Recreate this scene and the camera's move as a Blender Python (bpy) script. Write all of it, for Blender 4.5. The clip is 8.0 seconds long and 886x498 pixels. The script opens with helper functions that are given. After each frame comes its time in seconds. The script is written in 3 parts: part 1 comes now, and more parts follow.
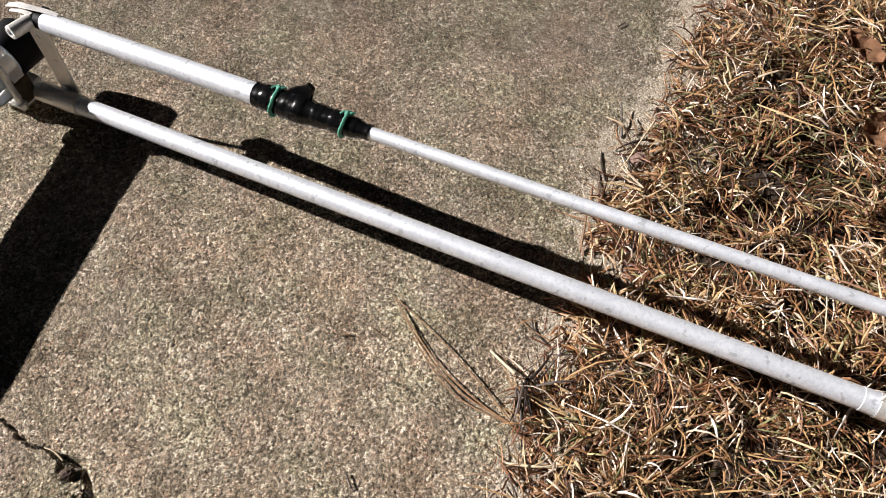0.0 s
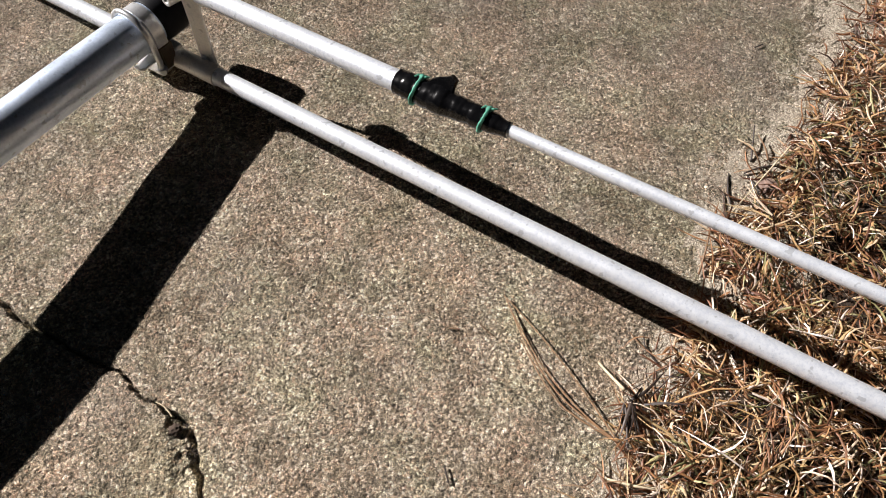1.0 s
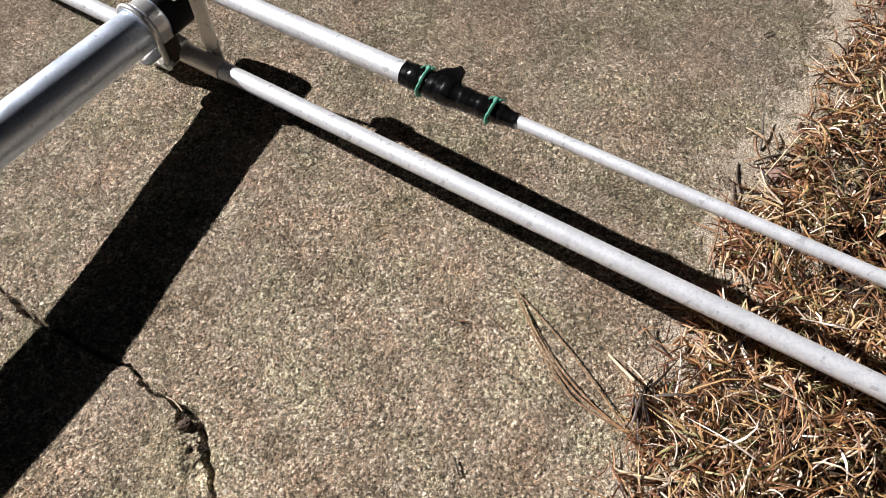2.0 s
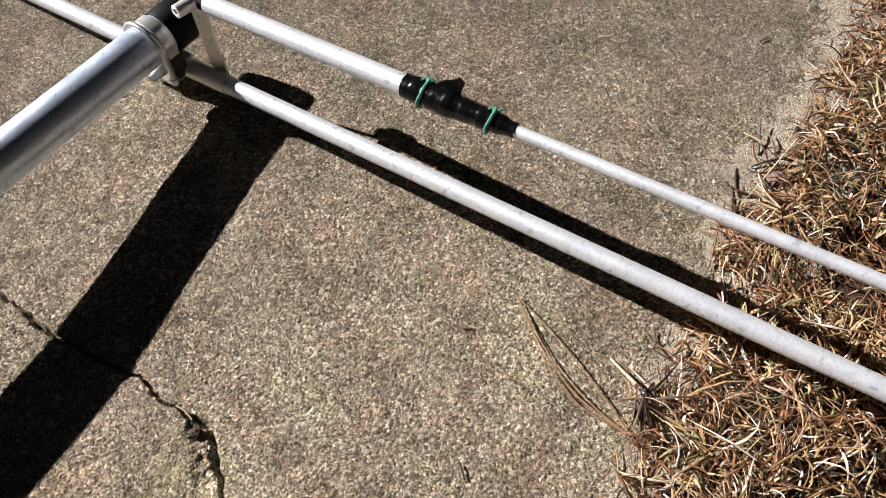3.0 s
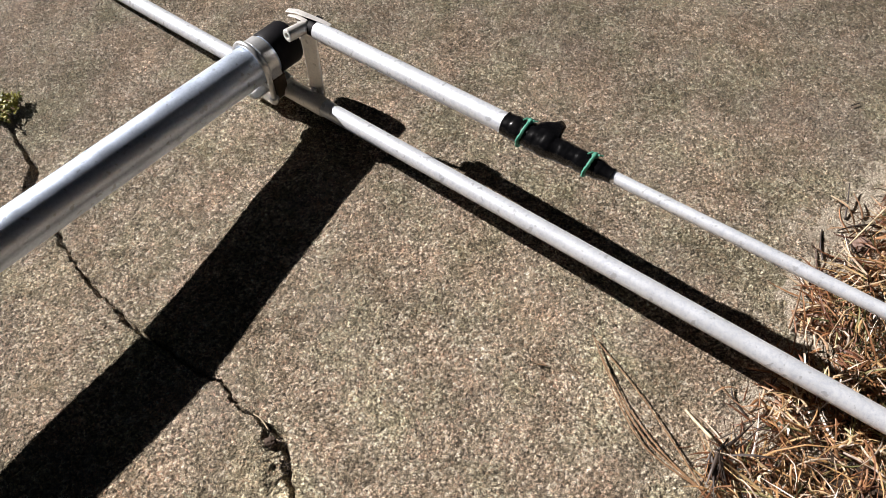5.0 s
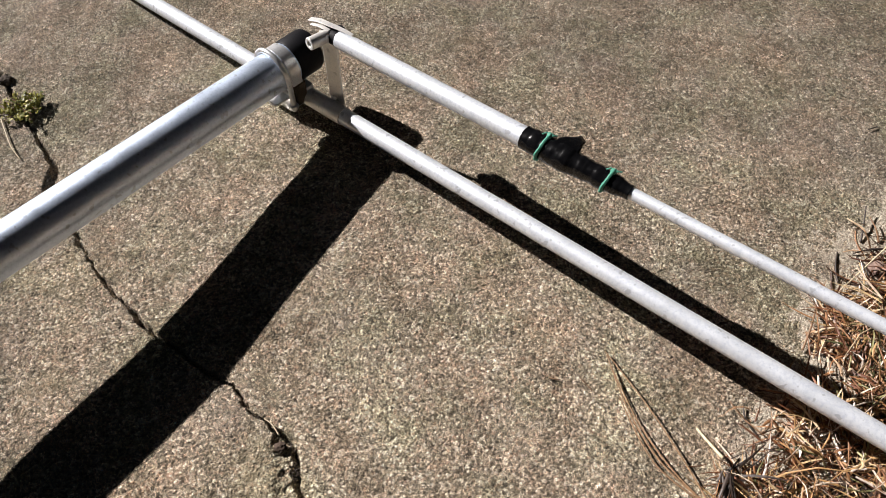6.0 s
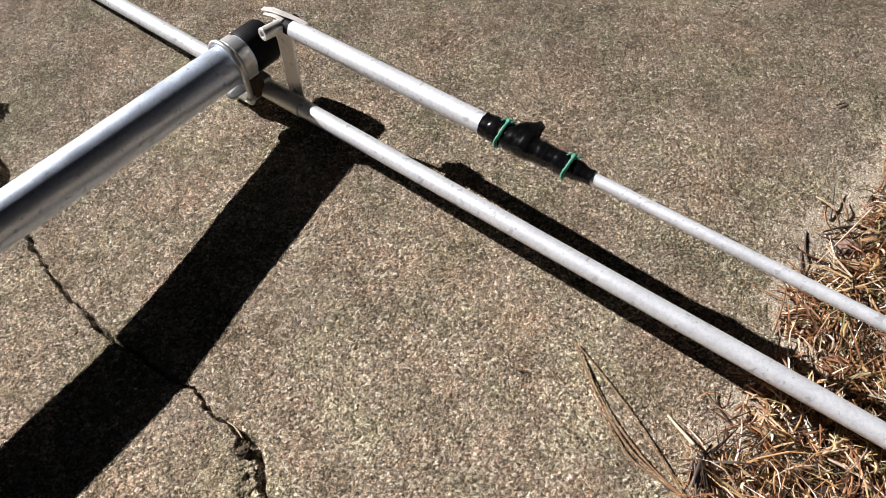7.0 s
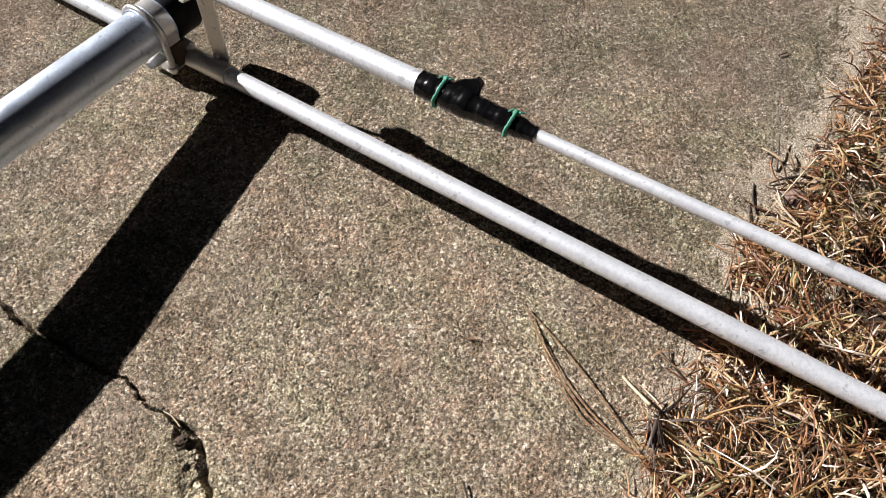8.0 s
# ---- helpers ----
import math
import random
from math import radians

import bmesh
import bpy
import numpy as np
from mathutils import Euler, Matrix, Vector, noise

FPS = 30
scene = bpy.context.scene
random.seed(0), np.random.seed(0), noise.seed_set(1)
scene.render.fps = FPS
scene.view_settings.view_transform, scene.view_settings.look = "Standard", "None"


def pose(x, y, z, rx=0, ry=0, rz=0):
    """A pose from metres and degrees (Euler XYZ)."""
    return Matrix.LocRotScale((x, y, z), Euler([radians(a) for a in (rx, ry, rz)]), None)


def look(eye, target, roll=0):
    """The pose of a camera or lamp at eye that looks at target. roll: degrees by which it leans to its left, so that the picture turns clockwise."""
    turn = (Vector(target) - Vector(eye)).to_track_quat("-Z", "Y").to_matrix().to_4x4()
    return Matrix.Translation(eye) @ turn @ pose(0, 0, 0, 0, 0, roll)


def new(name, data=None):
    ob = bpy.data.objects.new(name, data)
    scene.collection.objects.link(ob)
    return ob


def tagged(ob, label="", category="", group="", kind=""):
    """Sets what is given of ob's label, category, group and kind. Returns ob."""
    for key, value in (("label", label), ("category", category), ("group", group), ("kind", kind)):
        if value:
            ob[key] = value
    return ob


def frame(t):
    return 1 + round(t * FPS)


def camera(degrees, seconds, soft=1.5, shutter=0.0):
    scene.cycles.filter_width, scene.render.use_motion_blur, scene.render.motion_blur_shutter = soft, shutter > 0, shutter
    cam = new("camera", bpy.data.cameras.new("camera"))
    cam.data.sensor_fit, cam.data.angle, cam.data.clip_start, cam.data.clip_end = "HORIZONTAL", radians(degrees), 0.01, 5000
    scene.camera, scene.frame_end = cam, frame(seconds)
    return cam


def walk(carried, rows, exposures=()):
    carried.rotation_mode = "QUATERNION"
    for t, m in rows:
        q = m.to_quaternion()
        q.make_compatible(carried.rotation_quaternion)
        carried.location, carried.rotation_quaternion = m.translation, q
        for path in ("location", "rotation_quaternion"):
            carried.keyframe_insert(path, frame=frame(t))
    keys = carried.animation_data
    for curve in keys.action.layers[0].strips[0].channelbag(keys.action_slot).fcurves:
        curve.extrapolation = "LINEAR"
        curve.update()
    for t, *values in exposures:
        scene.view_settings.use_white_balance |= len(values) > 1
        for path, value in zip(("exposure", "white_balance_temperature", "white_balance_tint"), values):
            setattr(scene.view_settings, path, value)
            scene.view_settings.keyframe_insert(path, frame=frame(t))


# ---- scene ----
cam = camera(63.5, 8.0, soft=0.75)
ROWS = [
    (0.0, 0.1035, 0.0004, 0.7071, 27.402, 0.088, -12.163),
    (0.2, 0.0771, 0.0110, 0.7076, 27.715, 0.130, -8.828),
    (0.5, 0.0664, 0.0149, 0.7053, 27.687, 1.353, -7.484),
    (0.7, 0.0563, 0.0147, 0.7049, 27.378, 1.353, -6.347),
    (1.0, 0.0408, 0.0083, 0.7027, 27.662, 1.128, -4.293),
    (1.2, 0.0419, 0.0103, 0.6972, 27.480, 1.256, -5.034),
    (1.5, 0.0384, 0.0098, 0.6998, 27.197, 1.165, -4.335),
    (1.7, 0.0394, 0.0100, 0.6989, 27.034, 1.479, -4.423),
    (2.8, 0.0376, 0.0028, 0.7089, 27.662, 2.319, -4.655),
    (3.0, 0.0427, 0.0032, 0.7115, 27.697, 2.666, -5.046),
    (3.2, 0.0439, 0.0036, 0.7149, 27.921, 2.947, -5.090),
    (3.5, 0.0415, 0.0058, 0.7208, 28.479, 2.982, -4.390),
    (3.7, 0.0388, 0.0028, 0.7296, 29.108, 3.147, -3.467),
    (4.0, 0.0293, 0.0049, 0.7306, 29.421, 3.390, -2.103),
    (4.2, 0.0184, 0.0048, 0.7235, 29.410, 3.138, -0.856),
    (4.5, 0.0071, 0.0037, 0.7280, 29.593, 3.197, 0.178),
    (4.7, -0.0003, 0.0011, 0.7290, 29.969, 2.723, 0.186),
    (5.8, -0.0218, 0.0035, 0.7316, 30.623, 2.267, 2.741),
    (6.0, -0.0198, -0.0004, 0.7321, 31.204, 2.142, 2.527),
    (6.2, -0.0128, 0.0008, 0.7265, 31.098, 1.988, 1.763),
    (6.5, -0.0008, 0.0053, 0.7200, 30.625, 2.330, 0.840),
    (6.7, 0.0012, 0.0051, 0.7172, 30.129, 2.345, 0.798),
    (7.0, 0.0054, 0.0128, 0.7167, 30.227, 2.237, 0.386),
    (7.2, 0.0050, 0.0162, 0.7094, 29.819, 2.149, 0.290),
    (7.5, 0.0062, 0.0191, 0.7011, 29.022, 1.696, -0.229),
    (7.7, 0.0037, 0.0201, 0.6985, 28.582, 1.200, -0.450),
    (8.0, 0.0160, 0.0218, 0.6830, 28.187, 0.372, -3.763),
]
walk(cam, [(t, pose(x, y, z, rx, ry, rz)) for t, x, y, z, rx, ry, rz in ROWS], exposures=[(0.0, 0.89), (8.0, 0.88)])

# ---------------------------------------------------------------- light
SUN_EL, SHADOW_AZ = radians(30.5), radians(-30.6)
TO_SUN = Vector((-math.cos(SUN_EL) * math.cos(SHADOW_AZ), -math.cos(SUN_EL) * math.sin(SHADOW_AZ), math.sin(SUN_EL)))
world = bpy.data.worlds.new("sky")
scene.world = world
world.use_nodes = True
wn, wl = world.node_tree.nodes, world.node_tree.links
sky = wn.new("ShaderNodeTexSky")
sky.sky_type = "NISHITA"
sky.sun_disc = False
sky.sun_elevation = SUN_EL
sky.sun_rotation = math.atan2(TO_SUN.x, TO_SUN.y)
wn["Background"].inputs[1].default_value = 0.0013
wl.new(sky.outputs[0], wn["Background"].inputs[0])
sun = new("sun", bpy.data.lights.new("sun", "SUN"))
sun.data.energy, sun.data.angle, sun.data.color = 5.0, radians(0.53), (1.0, 0.942, 0.915)
sun.matrix_world = look(TO_SUN * 20, (0, 0, 0))


# ---------------------------------------------------------------- materials
class Mat:
    """A node material with a Principled shader and short ways to wire it."""

    def __init__(self, name, rough=0.6, metal=0.0, color=(0.5, 0.5, 0.5)):
        self.m = bpy.data.materials.new(name)
        self.m.use_nodes = True
        self.t = self.m.node_tree
        self.b = self.t.nodes["Principled BSDF"]
        self.b.inputs["Roughness"].default_value = rough
        self.b.inputs["Metallic"].default_value = metal
        self.b.inputs["Base Color"].default_value = (*color, 1)
        self.co = self.t.nodes.new("ShaderNodeTexCoord").outputs["Object"]

    def node(self, kind, **values):
        n = self.t.nodes.new(kind)
        for key, value in values.items():
            setattr(n, key, value)
        return n

    def link(self, a, b):
        self.t.links.new(a, b)

    def noise(self, scale, detail=3.0, rough=0.55, co=None):
        n = self.node("ShaderNodeTexNoise")
        n.inputs["Scale"].default_value, n.inputs["Detail"].default_value, n.inputs["Roughness"].default_value = scale, detail, rough
        self.link(co or self.co, n.inputs["Vector"])
        return n.outputs[0]

    def voronoi(self, scale, feature="F1", co=None):
        n = self.node("ShaderNodeTexVoronoi", feature=feature)
        n.inputs["Scale"].default_value = scale
        self.link(co or self.co, n.inputs["Vector"])
        return n

    def ramp(self, fac, *stops, flat=False):
        n = self.node("ShaderNodeValToRGB")
        r = n.color_ramp
        if flat:
            r.interpolation = "CONSTANT"
        while len(r.elements) < len(stops):
            r.elements.new(0.5)
        for e, (p, c) in zip(r.elements, stops):
            e.position = p
            e.color = (*c, 1) if isinstance(c, tuple) else (c, c, c, 1)
        self.link(fac, n.inputs[0])
        return n.outputs[0]

    def mix(self, fac, a, b, mode="MIX"):
        n = self.node("ShaderNodeMix", data_type="RGBA", blend_type=mode)
        for sock, value in ((n.inputs[0], fac), (n.inputs[6], a), (n.inputs[7], b)):
            if isinstance(value, bpy.types.NodeSocket):
                self.link(value, sock)
            else:
                sock.default_value = (*value, 1) if isinstance(value, tuple) else value
        return n.outputs[2]

    def color(self, sock):
        self.link(sock, self.b.inputs["Base Color"])
        return self

    def rough(self, sock):
        self.link(sock, self.b.inputs["Roughness"])
        return self

    def bump(self, sock, strength, distance):
        n = self.node("ShaderNodeBump")
        n.inputs["Strength"].default_value, n.inputs["Distance"].default_value = strength, distance
        self.link(sock, n.inputs["Height"])
        old = self.b.inputs["Normal"].links
        if old:
            self.link(old[0].from_socket, n.inputs["Normal"])
        self.link(n.outputs[0], self.b.inputs["Normal"])
        return self


def concrete_material():
    """Sand grains laid bare in grey-brown cement, with stains at several sizes."""
    k = Mat("worn_concrete", 0.95)
    # Grains of uneven outline, each with a tint of its own, in a darker paste.
    shift = k.node("ShaderNodeVectorMath", operation="MULTIPLY_ADD")
    warp = k.node("ShaderNodeTexNoise")
    warp.inputs["Scale"].default_value = 330
    k.link(k.co, warp.inputs["Vector"])
    k.link(warp.outputs["Color"], shift.inputs[0])
    shift.inputs[1].default_value = (0.0032, 0.0032, 0.0032)
    k.link(k.co, shift.inputs[2])
    cells = k.voronoi(330, co=shift.outputs[0])
    sep = k.node("ShaderNodeSeparateColor")
    k.link(cells.outputs["Color"], sep.inputs[0])
    grit = k.noise(380, 3, 0.7)
    fine = k.noise(950, 2, 0.7)
    sand = k.ramp(grit, (0.36, (0.03, 0.024, 0.017)), (0.45, (0.11, 0.091, 0.068)), (0.52, (0.24, 0.205, 0.158)), (0.59, (0.42, 0.365, 0.29)), (0.69, (0.70, 0.64, 0.55)))
    stones = k.ramp(sep.outputs[0], (0.0, (0.035, 0.028, 0.02)), (0.18, (0.12, 0.098, 0.072)), (0.42, (0.25, 0.212, 0.162)), (0.62, (0.33, 0.275, 0.20)), (0.74, (0.34, 0.23, 0.165)), (0.84, (0.48, 0.43, 0.35)), (1.0, (0.80, 0.75, 0.66)))
    body = k.mix(0.5, sand, stones)
    body = k.mix(1.0, body, k.ramp(fine, (0.38, 0.46), (0.62, 2.3)), "MULTIPLY")
    stain = k.ramp(k.noise(4.2, 5, 0.62), (0.30, (0.78, 0.765, 0.72)), (0.5, (1.0, 0.995, 0.97)), (0.72, (1.18, 1.14, 1.06)))
    body = k.mix(1.0, body, stain, "MULTIPLY")
    # The slab gets paler towards the middle of one area with a ragged outline.
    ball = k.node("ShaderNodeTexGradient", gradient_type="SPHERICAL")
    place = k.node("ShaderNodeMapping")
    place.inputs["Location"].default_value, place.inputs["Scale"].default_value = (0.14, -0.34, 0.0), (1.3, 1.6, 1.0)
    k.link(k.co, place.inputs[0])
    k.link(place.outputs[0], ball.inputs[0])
    paleness = k.mix(0.35, ball.outputs[1], k.noise(9, 4, 0.6))
    body = k.mix(1.0, body, k.ramp(paleness, (0.16, (0.86, 0.855, 0.84)), (0.42, (1.12, 1.11, 1.10)), (0.62, (1.32, 1.30, 1.29))), "MULTIPLY")
    # Fine dust evens out the tone away from the paler area.
    body = k.mix(k.ramp(paleness, (0.18, 0.16), (0.44, 0.0)), body, (0.29, 0.25, 0.197))
    body = k.mix(1.0, body, k.ramp(k.noise(13, 5, 0.66), (0.34, (0.68, 0.66, 0.61)), (0.5, (1.0, 0.99, 0.97)), (0.66, (1.24, 1.22, 1.21))), "MULTIPLY")
    body = k.mix(k.ramp(k.noise(17, 4), (0.53, 0.0), (0.72, 0.30)), body, (0.27, 0.24, 0.145))
    body = k.mix(k.ramp(k.noise(26, 4), (0.57, 0.0), (0.76, 0.26)), body, (0.36, 0.25, 0.16))
    body = k.mix(k.ramp(k.noise(7.5, 5, 0.6), (0.52, 0.0), (0.72, 0.26)), body, (0.42, 0.355, 0.31))
    # Faint algae-green and iron-red blotches.
    body = k.mix(1.0, body, k.ramp(k.noise(11, 3, 0.55), (0.36, (1.055, 0.985, 0.97)), (0.5, (1.0, 1.0, 1.01)), (0.64, (0.94, 0.99, 0.925))), "MULTIPLY")
    # Mottling a thumb wide, and small pits where grains have dropped out.
    body = k.mix(1.0, body, k.ramp(k.noise(70, 4, 0.62), (0.36, (0.80, 0.79, 0.77)), (0.5, (1.0, 1.0, 1.0)), (0.64, (1.17, 1.17, 1.18))), "MULTIPLY")
    pits = k.ramp(k.noise(250, 2, 0.6), (0.37, 0.0), (0.46, 1.0))
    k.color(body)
    k.bump(pits, 1.0, 0.0030)
    k.bump(cells.outputs["Distance"], 1.0, -0.0034)
    k.bump(grit, 1.0, 0.0042)
    k.bump(fine, 0.5, 0.0010)
    return k.m


def soil_material():
    k = Mat("dark_soil", 0.95)
    k.color(k.ramp(k.noise(90, 6, 0.7), (0.3, (0.018, 0.012, 0.008)), (0.55, (0.05, 0.032, 0.019)), (0.8, (0.11, 0.075, 0.045))))
    return k.bump(k.noise(220, 5), 0.8, 0.004).m


def sandy_material():
    k = Mat("sandy_dirt", 0.95)
    v = k.voronoi(800)
    s = k.node("ShaderNodeSeparateColor")
    k.link(v.outputs["Color"], s.inputs[0])
    c = k.ramp(s.outputs[0], (0.0, (0.20, 0.165, 0.125)), (0.5, (0.37, 0.318, 0.245)), (1.0, (0.60, 0.54, 0.44)))
    c = k.mix(1.0, c, k.ramp(k.noise(420, 3, 0.7), (0.38, 0.65), (0.62, 1.35)), "MULTIPLY")
    k.color(k.mix(k.ramp(k.noise(30, 4), (0.5, 0.0), (0.75, 0.35)), c, (0.25, 0.17, 0.11)))
    return k.bump(v.outputs["Distance"], 0.7, -0.0012).bump(k.noise(380, 4), 0.7, 0.0022).m


def blade_material(name, *stops, rough=0.55):
    k = Mat(name, rough)
    g = k.node("ShaderNodeNewGeometry")
    base = k.ramp(g.outputs["Random Per Island"], *stops)
    mott = k.ramp(k.noise(170, 3), (0.3, 0.7), (0.7, 1.15))
    k.color(k.mix(1.0, base, mott, "MULTIPLY"))
    return k.m


def aluminium(name, tone, rough, dull, dents=0.0, blotch=0.5):
    """Bare aluminium: dull oxide film over metal, drawing lines, faint blotches and dark pits."""
    k = Mat(name, rough, 1.0 - dull)
    film = k.mix(k.ramp(k.noise(26, 5, 0.65), (0.40, 0.0), (0.72, blotch)), tone, tuple(v * 0.80 for v in tone))
    film = k.mix(k.ramp(k.noise(240, 4, 0.7), (0.44, 0.0), (0.68, blotch)), film, tuple(v * f for v, f in zip(tone, (0.68, 0.71, 0.77))))
    film = k.mix(k.ramp(k.noise(110, 2, 0.5), (0.635, 0.0), (0.68, 0.5)), film, tuple(v * 0.42 for v in tone))
    k.color(k.mix(k.ramp(k.noise(520, 2, 0.5), (0.66, 0.0), (0.74, 0.35)), film, tuple(v * 0.35 for v in tone)))
    k.rough(k.ramp(k.noise(40, 4, 0.6), (0.3, rough - 0.05), (0.75, rough + 0.07)))
    if dents:
        k.bump(k.noise(60, 2), dents, 0.0006)
        k.bump(k.noise(700, 3, 0.7), dents, 0.0003)
    return k.m


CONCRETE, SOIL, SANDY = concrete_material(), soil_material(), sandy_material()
STRAW = blade_material("dry_straw", (0.0, (0.13, 0.048, 0.024)), (0.24, (0.25, 0.115, 0.048)), (0.46, (0.38, 0.22, 0.09)), (0.66, (0.49, 0.345, 0.17)), (0.84, (0.66, 0.52, 0.39)), (1.0, (0.90, 0.79, 0.70)))
# Rust is its own colour; shade in the gaps is darkened into it.
STRAW_LOW = blade_material("rusty_straw_shaded", (0.0, (0.035, 0.014, 0.008)), (0.3, (0.092, 0.034, 0.016)), (0.6, (0.22, 0.088, 0.036)), (0.85, (0.39, 0.20, 0.09)), (1.0, (0.58, 0.41, 0.27)))
GREEN = blade_material("living_blade", (0.0, (0.06, 0.065, 0.025)), (0.5, (0.17, 0.16, 0.06)), (1.0, (0.36, 0.32, 0.15)))
NEEDLE = blade_material("pine_needle", (0.0, (0.15, 0.075, 0.038)), (1.0, (0.36, 0.22, 0.12)))
PALE = blade_material("bleached_stalk", (0.0, (0.55, 0.45, 0.30)), (1.0, (0.62, 0.54, 0.38)))
DARK_LEAF = blade_material("rotten_leaf", (0.0, (0.018, 0.013, 0.011)), (1.0, (0.065, 0.045, 0.036)))
LEAF = blade_material("dead_leaf", (0.0, (0.33, 0.15, 0.07)), (1.0, (0.46, 0.26, 0.15)))
MOSS = blade_material("weed_leaf", (0.0, (0.07, 0.08, 0.01)), (0.5, (0.24, 0.23, 0.03)), (1.0, (0.46, 0.42, 0.09)))
ALU = aluminium("weathered_aluminium", (0.90, 0.94, 1.0), 0.42, 0.55, 0.35, 0.6)
# Blue tone paints in the sky's reflection, which the dim sky hardly gives.
ALU_BOOM = aluminium("drawn_aluminium", (0.72, 0.83, 1.0), 0.37, 0.25, 0.5, 0.55)
ALU_CAST = aluminium("dull_aluminium", (0.86, 0.84, 0.80), 0.40, 0.45, 0.2)
# Shade on the clamp side turned from the sun, put into the colour.
SHADED_CHEEK = aluminium("shaded_cheek_metal", (0.10, 0.075, 0.05), 0.5, 0.5, 0.2)
STEEL = aluminium("zinc_plated_steel", (0.76, 0.77, 0.78), 0.33, 0.3)


def plain(name, color, rough, wear=0.35, scale=120.0, gloss=0.5):
    k = Mat(name, rough)
    k.b.inputs["Specular IOR Level"].default_value = gloss
    k.color(k.mix(k.ramp(k.noise(scale, 4), (0.4, 0.0), (0.75, wear)), color, tuple(min(1, v * 2 + 0.02) for v in color)))
    return k.bump(k.noise(scale * 2, 3), 0.25, 0.0008).m


TAPE = plain("black_vinyl_tape", (0.0025, 0.0025, 0.003), 0.22, 0.12, gloss=0.45)
RUBBER = plain("black_rubber", (0.004, 0.004, 0.006), 0.6, 0.1, gloss=0.12)
TIE = plain("green_twine", (0.055, 0.25, 0.175), 0.7)
DEBRIS = plain("crack_dirt", (0.035, 0.024, 0.016), 0.95)
CLOD = plain("brown_earth", (0.055, 0.036, 0.025), 0.95, 0.6, 400.0)
STONE = plain("pinkish_stone", (0.20, 0.135, 0.11), 0.9)


# ---------------------------------------------------------------- builders
def mesh_object(name, verts, faces, material, smooth=True):
    """A mesh of quads from arrays."""
    verts, faces = np.asarray(verts, float), np.asarray(faces, np.int32)
    me = bpy.data.meshes.new(name)
    me.vertices.add(len(verts))
    me.vertices.foreach_set("co", verts.ravel())
    me.loops.add(faces.size)
    me.loops.foreach_set("vertex_index", faces.ravel())
    me.polygons.add(len(faces))
    me.polygons.foreach_set("loop_start", np.arange(0, faces.size, 4, dtype=np.int32))
    me.update(calc_edges=True)
    me.polygons.foreach_set("use_smooth", np.full(len(faces), smooth))
    me.materials.append(material)
    return new(name, me)


def part(name, bm, material, parent, label="", smooth=True):
    """Links a bmesh as one mesh object under a thing or a part."""
    me = bpy.data.meshes.new(name)
    bmesh.ops.recalc_face_normals(bm, faces=bm.faces)
    for f in bm.faces:
        f.smooth = smooth
    bm.to_mesh(me)
    bm.free()
    me.materials.append(material)
    if smooth:
        me.set_sharp_from_angle(angle=radians(38))
    ob = new(name, me)
    ob.parent = parent
    return tagged(ob, label)


def sweep(path, radii, segs=20, bm=None, closed=False, squash=1.0):
    """A round bar along the path; radii: one for all, or one a point."""
    bm = bm or bmesh.new()
    path = [Vector(p) for p in path]
    if not isinstance(radii, (list, tuple)):
        radii = [radii] * len(path)
    n, rings, side = len(path), [], None
    for i, p in enumerate(path):
        a, b = path[(i - 1) % n if closed else max(i - 1, 0)], path[(i + 1) % n if closed else min(i + 1, n - 1)]
        d = (b - a).normalized()
        if side is None:
            side = d.cross(Vector((0, 0, 1)))
            if side.length < 0.05:
                side = d.cross(Vector((0, 1, 0)))
        side = (side - d * side.dot(d)).normalized()
        up = side.cross(d)
        rings.append([bm.verts.new(p + (side * math.cos(t) + up * math.sin(t) * squash) * radii[i]) for t in (2 * math.pi * k / segs for k in range(segs))])
    for r, s in list(zip(rings, rings[1:])) + ([(rings[-1], rings[0])] if closed else []):
        for k in range(segs):
            bm.faces.new((r[k], r[(k + 1) % segs], s[(k + 1) % segs], s[k]))
    if not closed:
        bm.faces.new(rings[0][::-1])
        bm.faces.new(rings[-1])
    return bm


def pipe(a, b, outer, inner, segs=28, bm=None):
    """An open tube from a to b with a wall."""
    bm = bm or bmesh.new()
    a, b = Vector(a), Vector(b)
    d = (b - a).normalized()
    side = d.cross(Vector((0, 0, 1))).normalized()
    up = side.cross(d)
    e = min(0.0008, (outer - inner) * 0.4)
    profile = [(a, inner + e), (a, outer - e), (a + d * e, outer), (b - d * e, outer), (b, outer - e), (b, inner + e), (b - d * e, inner), (a + d * e, inner)]
    rings = [[bm.verts.new(p + (side * math.cos(t) + up * math.sin(t)) * r) for t in (2 * math.pi * k / segs for k in range(segs))] for p, r in profile]
    for r, s in zip(rings, rings[1:] + rings[:1]):
        for k in range(segs):
            bm.faces.new((r[k], r[(k + 1) % segs], s[(k + 1) % segs], s[k]))
    return bm


def slab_box(center, ux, uy, uz, sx, sy, sz, bevel=0.0008, bm=None):
    """A bevelled box with its own three axes."""
    made = bmesh.new()
    bmesh.ops.create_cube(made, size=1)
    for v in made.verts:
        v.co = Vector((v.co.x * sx, v.co.y * sy, v.co.z * sz))
    bmesh.ops.bevel(made, geom=made.edges[:], offset=bevel, segments=2, affect="EDGES")
    for v in made.verts:
        v.co = Vector(center) + Vector(ux) * v.co.x + Vector(uy) * v.co.y + Vector(uz) * v.co.z
    if bm is None:
        return made
    me = bpy.data.meshes.new("join")
    made.to_mesh(me)
    made.free()
    bm.from_mesh(me)
    bpy.data.meshes.remove(me)
    return bm


